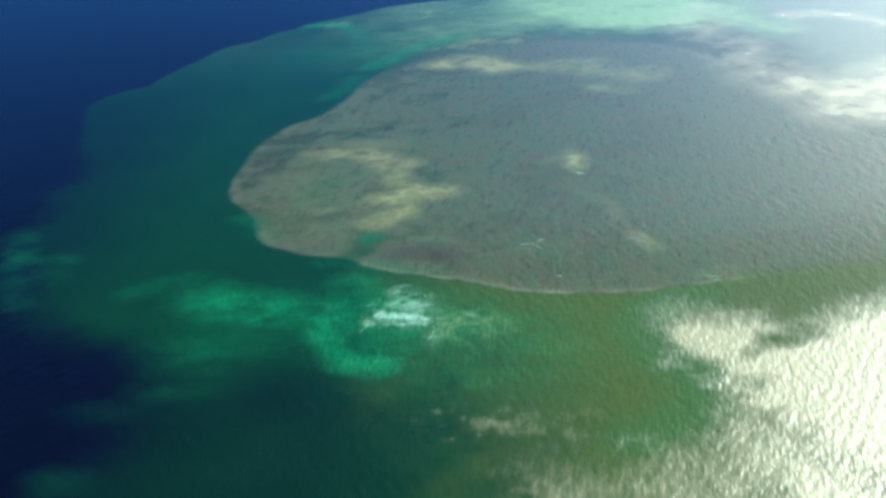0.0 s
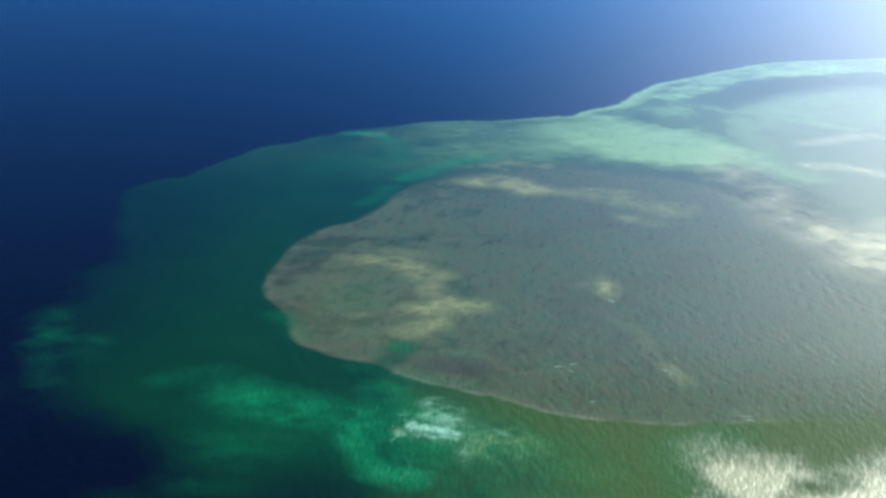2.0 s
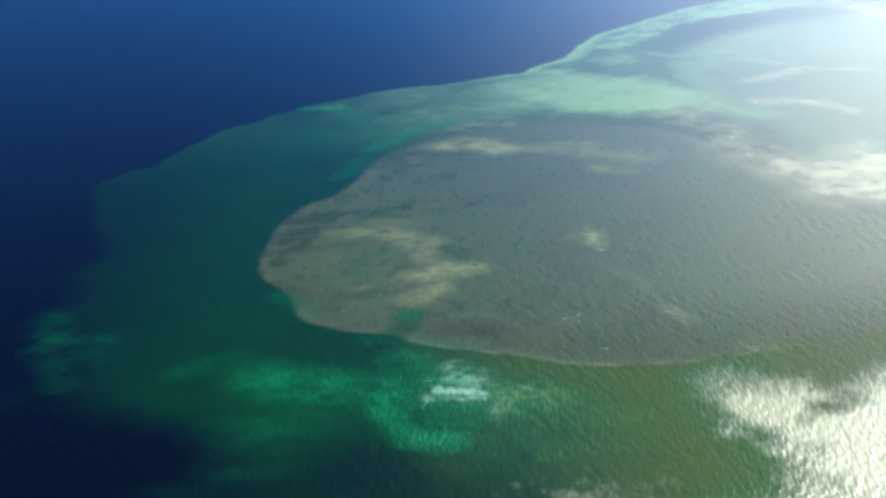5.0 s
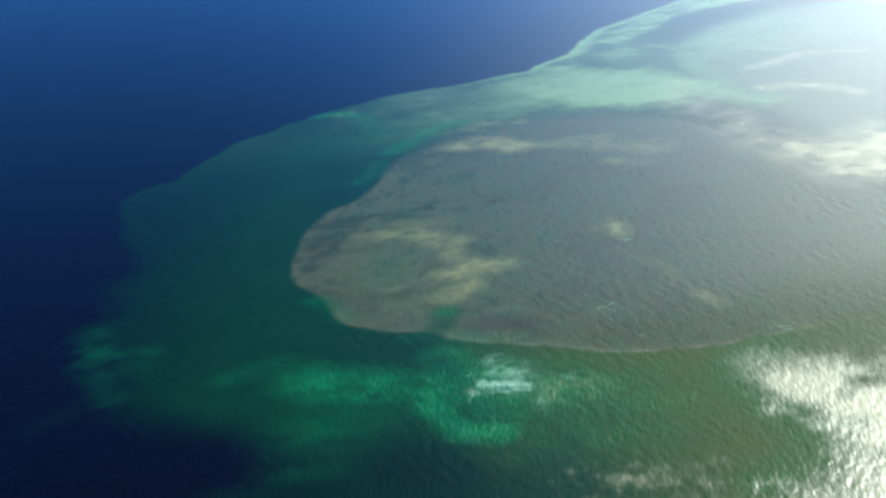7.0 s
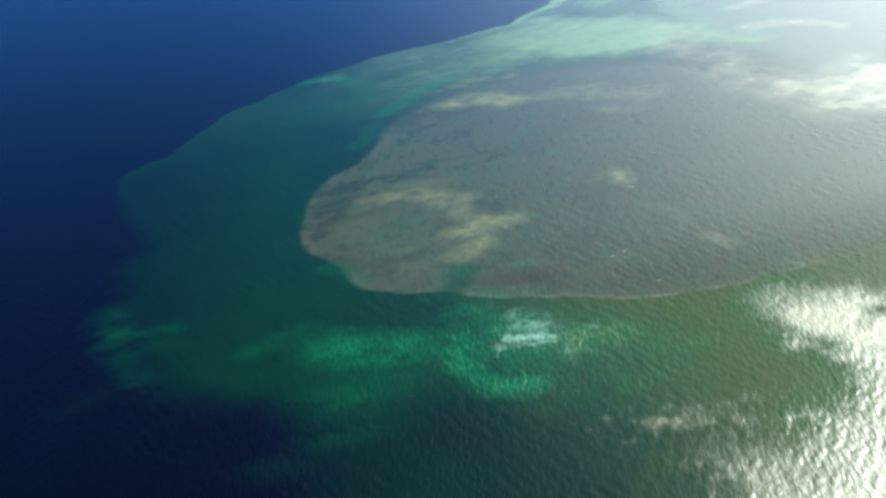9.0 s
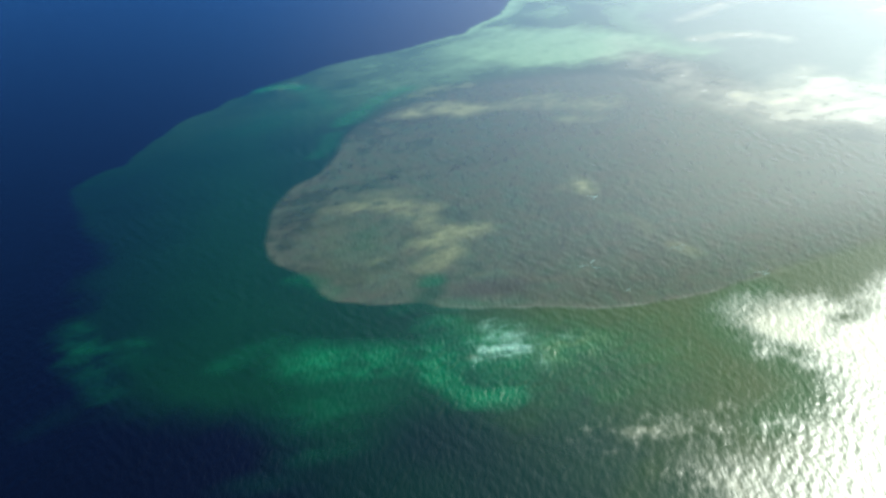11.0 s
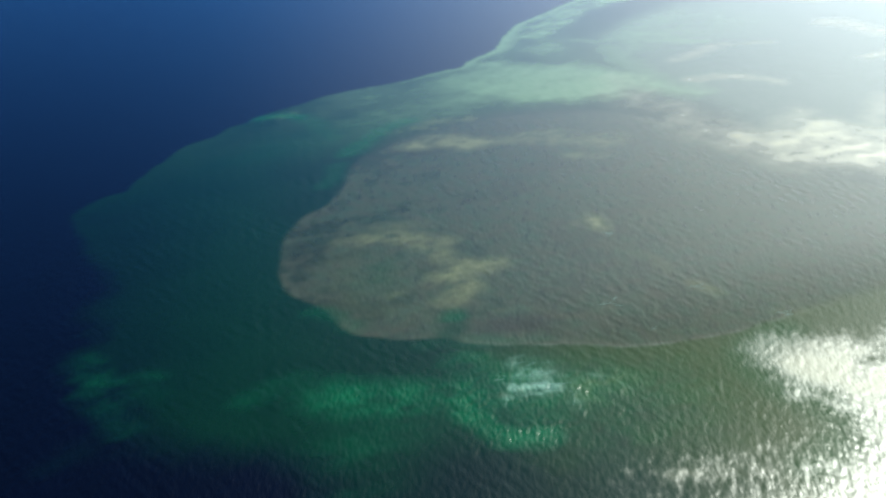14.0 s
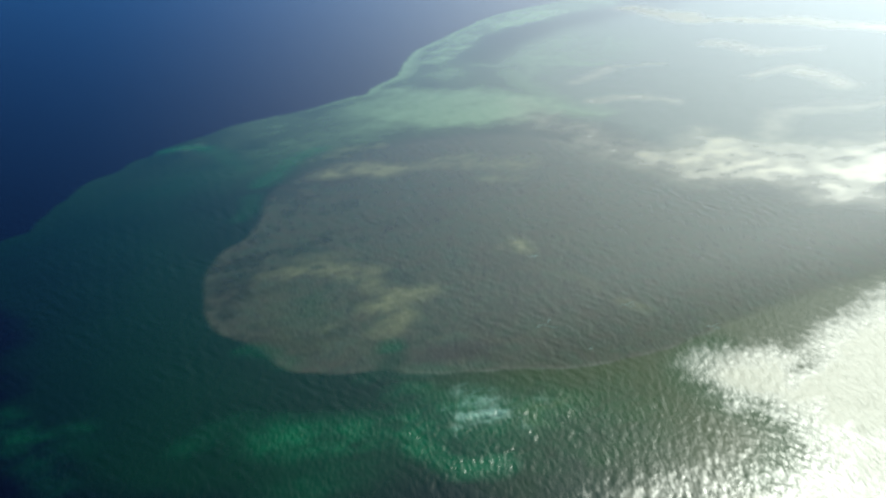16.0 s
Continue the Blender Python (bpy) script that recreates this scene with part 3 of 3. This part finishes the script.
def clumps(mask):
    """The connected pieces of a mask of grid cells, the largest first."""
    left = set(np.flatnonzero(mask.ravel()).tolist())
    width, found = mask.shape[1], []
    while left:
        todo = [left.pop()]
        piece = []
        while todo:
            c = todo.pop()
            piece.append(c)
            for d in (c - 1, c + 1, c - width, c + width):
                if d in left:
                    left.remove(d)
                    todo.append(d)
        found.append(np.array(piece))
    return sorted(found, key=len, reverse=True)


def parts_of(thing, name, field, level, lift, label, window, least=150, most=8):
    """The clouds and painted light patches within a plume, each one a part of it."""
    x0, y0, x1, y1 = window
    over = (field > level) & (CX > x0) & (CX < x1) & (CY > y0) & (CY < y1)
    cells = over[:-1, :-1] & over[1:, :-1] & over[:-1, 1:] & over[1:, 1:]
    for piece in clumps(cells)[:most]:
        if len(piece) > least:
            tagged(sheet(name, QUADS[piece], lift), label).parent = thing


green_here = FIELDS["green"] * (1 - FIELDS["brown"])
calm_green = green_here * (FIELDS["sun_glitter"] < 0.4) * (FIELDS["glare"] < 0.4)
parts_of(green_plume, "milky_band", FIELDS["milk"] * green_here, 0.4, 0.03, "pale milky aqua water along the far edge", (-60, 640, 420, 1300), 300, 3)
parts_of(green_plume, "grey_water", FIELDS["grey"] * calm_green, 0.5, 0.026, "blue-grey murky water", (100, 440, 1000, 1100), 500, 1)
parts_of(green_plume, "bright_cloud", FIELDS["bright"] * calm_green, 0.3, 0.028, "vivid emerald cloud, sun patches put into its colour", (-230, 200, 30, 860), 150, 10)
parts_of(green_plume, "glittering_water", FIELDS["sun_glitter"] * green_here, 0.45, 0.034, "wind-ruffled water, its sun glitter partly put into the colour", (-30, 120, 300, 372), 2000, 1)
parts_of(green_plume, "glittering_band", FIELDS["glare"] * green_here, 0.42, 0.034, "pale band of sun glare painted beside the brown plume", (70, 372, 340, 760), 600, 1)
parts_of(brown_plume, "yellow_cloud", FIELDS["pale_yellow"] * FIELDS["brown"], 0.3, 0.048, "pale yellow cloud in the water", (-115, 400, 120, 760), 80, 10)


# ---- foam ----
def foam_material():
    mat = bpy.data.materials.new("sea_foam")
    mat.use_nodes = True
    nt = mat.node_tree
    bsdf = nt.nodes["Principled BSDF"]
    place = nt.nodes.new("ShaderNodeTexCoord").outputs["Object"]
    n = node(nt, "ShaderNodeTexNoise", Scale=1.3, Detail=4.0, Roughness=0.65)
    nt.links.new(place, n.inputs["Vector"])
    nt.links.new(mix_colour(nt, n.outputs["Fac"], (0.06, 0.20, 0.15), (0.26, 0.42, 0.35)), bsdf.inputs["Base Color"])
    bsdf.inputs["Roughness"].default_value = 0.6
    bump = node(nt, "ShaderNodeBump", Strength=0.5, Distance=0.15)
    nt.links.new(n.outputs["Fac"], bump.inputs["Height"])
    nt.links.new(bump.outputs["Normal"], bsdf.inputs["Normal"])
    return mat


FOAM = foam_material()
foam_rng = random.Random(5)


def sea_height(x, y):
    i = min(max(int(np.searchsorted(ys, y)), 0), rows_n - 1)
    j = min(max(int(np.searchsorted(xs, x)), 0), cols_n - 1)
    return float(Z[max(i - 1, 0):i + 2, max(j - 1, 0):j + 2].max())


def foam_streak(name, parent, line, width):
    """A lens-shaped, ragged ridge of froth along a line on the water."""
    pts = [Vector(p) for p in rounded(line, 5, False)] + [Vector(line[-1])]
    bm, rings = bmesh.new(), []
    for k, p in enumerate(pts):
        ahead = (pts[min(k + 1, len(pts) - 1)] - pts[max(k - 1, 0)]).normalized()
        side = Vector((-ahead.y, ahead.x))
        swell_here = math.sin(math.pi * (k + 0.35) / (len(pts) - 0.3)) ** 0.7
        w = width * swell_here * foam_rng.uniform(0.45, 1.2)
        q = p + side * foam_rng.uniform(-0.3, 0.3) * width
        z = sea_height(q.x, q.y)
        rings.append([bm.verts.new((q.x + side.x * w * u, q.y + side.y * w * u, z + h)) for u, h in ((-0.5, -0.06), (-0.2, 0.06), (0.25, 0.05), (0.5, -0.06))])
    for a, b in zip(rings, rings[1:]):
        for u in range(3):
            bm.faces.new((a[u], b[u], b[u + 1], a[u + 1]))
    for f in bm.faces:
        f.smooth = True
    bmesh.ops.recalc_face_normals(bm, faces=bm.faces)
    me = bpy.data.meshes.new(name)
    bm.to_mesh(me)
    bm.free()
    me.materials.append(FOAM)
    ob = new(name, me)
    ob.parent = parent
    return ob


boil = tagged(new("foam_patch"), "white foam patch of rising gas on green water", "foam")
for line, width in (
        ([(-38, 342), (-32, 341), (-25, 340)], 0.8),
        ([(-39, 335), (-33, 336), (-27, 332), (-20, 330)], 1.6),
        ([(-36, 329), (-30, 330), (-24, 327)], 1.1),
        ([(-42, 328), (-44, 325), (-44, 322)], 0.7),
        ([(-35, 352), (-30, 351), (-25, 349)], 0.8),
        ([(-22, 326), (-22, 321), (-24, 315)], 0.7)):
    foam_streak("streak", boil, [turned(SEA, *p) for p in line], 0.28 * width)
for _ in range(30):
    x, y = turned(SEA, foam_rng.gauss(-31, 6), foam_rng.triangular(324, 352, 333))
    d = foam_rng.uniform(0.6, 1.8)
    foam_streak("wisp", boil, [(x - d, y - foam_rng.uniform(-0.8, 0.8)), (x, y), (x + d, y + foam_rng.uniform(-0.8, 0.8))], foam_rng.uniform(0.18, 0.4))
FLECK = "small white foam fleck on brown water"
for lines, width in (
        ([[(8, 385.5), (10.5, 386.3), (13, 385.5)], [(13.8, 387), (15, 388.8), (16.5, 389.5)], [(13.4, 384.5), (14, 382.5), (15.5, 381)]], 0.6),
        ([[(18, 357.5), (19, 357), (20, 357.5)]], 0.5),
        ([[(34, 460), (36, 458.5), (38.5, 457)], [(35, 456), (37, 457.5)]], 0.9),
        ([[(45, 386), (48, 385), (51, 386)], [(47, 383), (50, 382)]], 0.5),
        ([[(63, 350), (66, 349), (69, 349.5)], [(65, 347), (68, 346.5)]], 0.6)):
    fleck = tagged(new("foam_fleck"), FLECK, "foam", "foam flecks on the plume")
    for line in lines:
        foam_streak("streak", fleck, [turned(SEA, *p) for p in line], width)
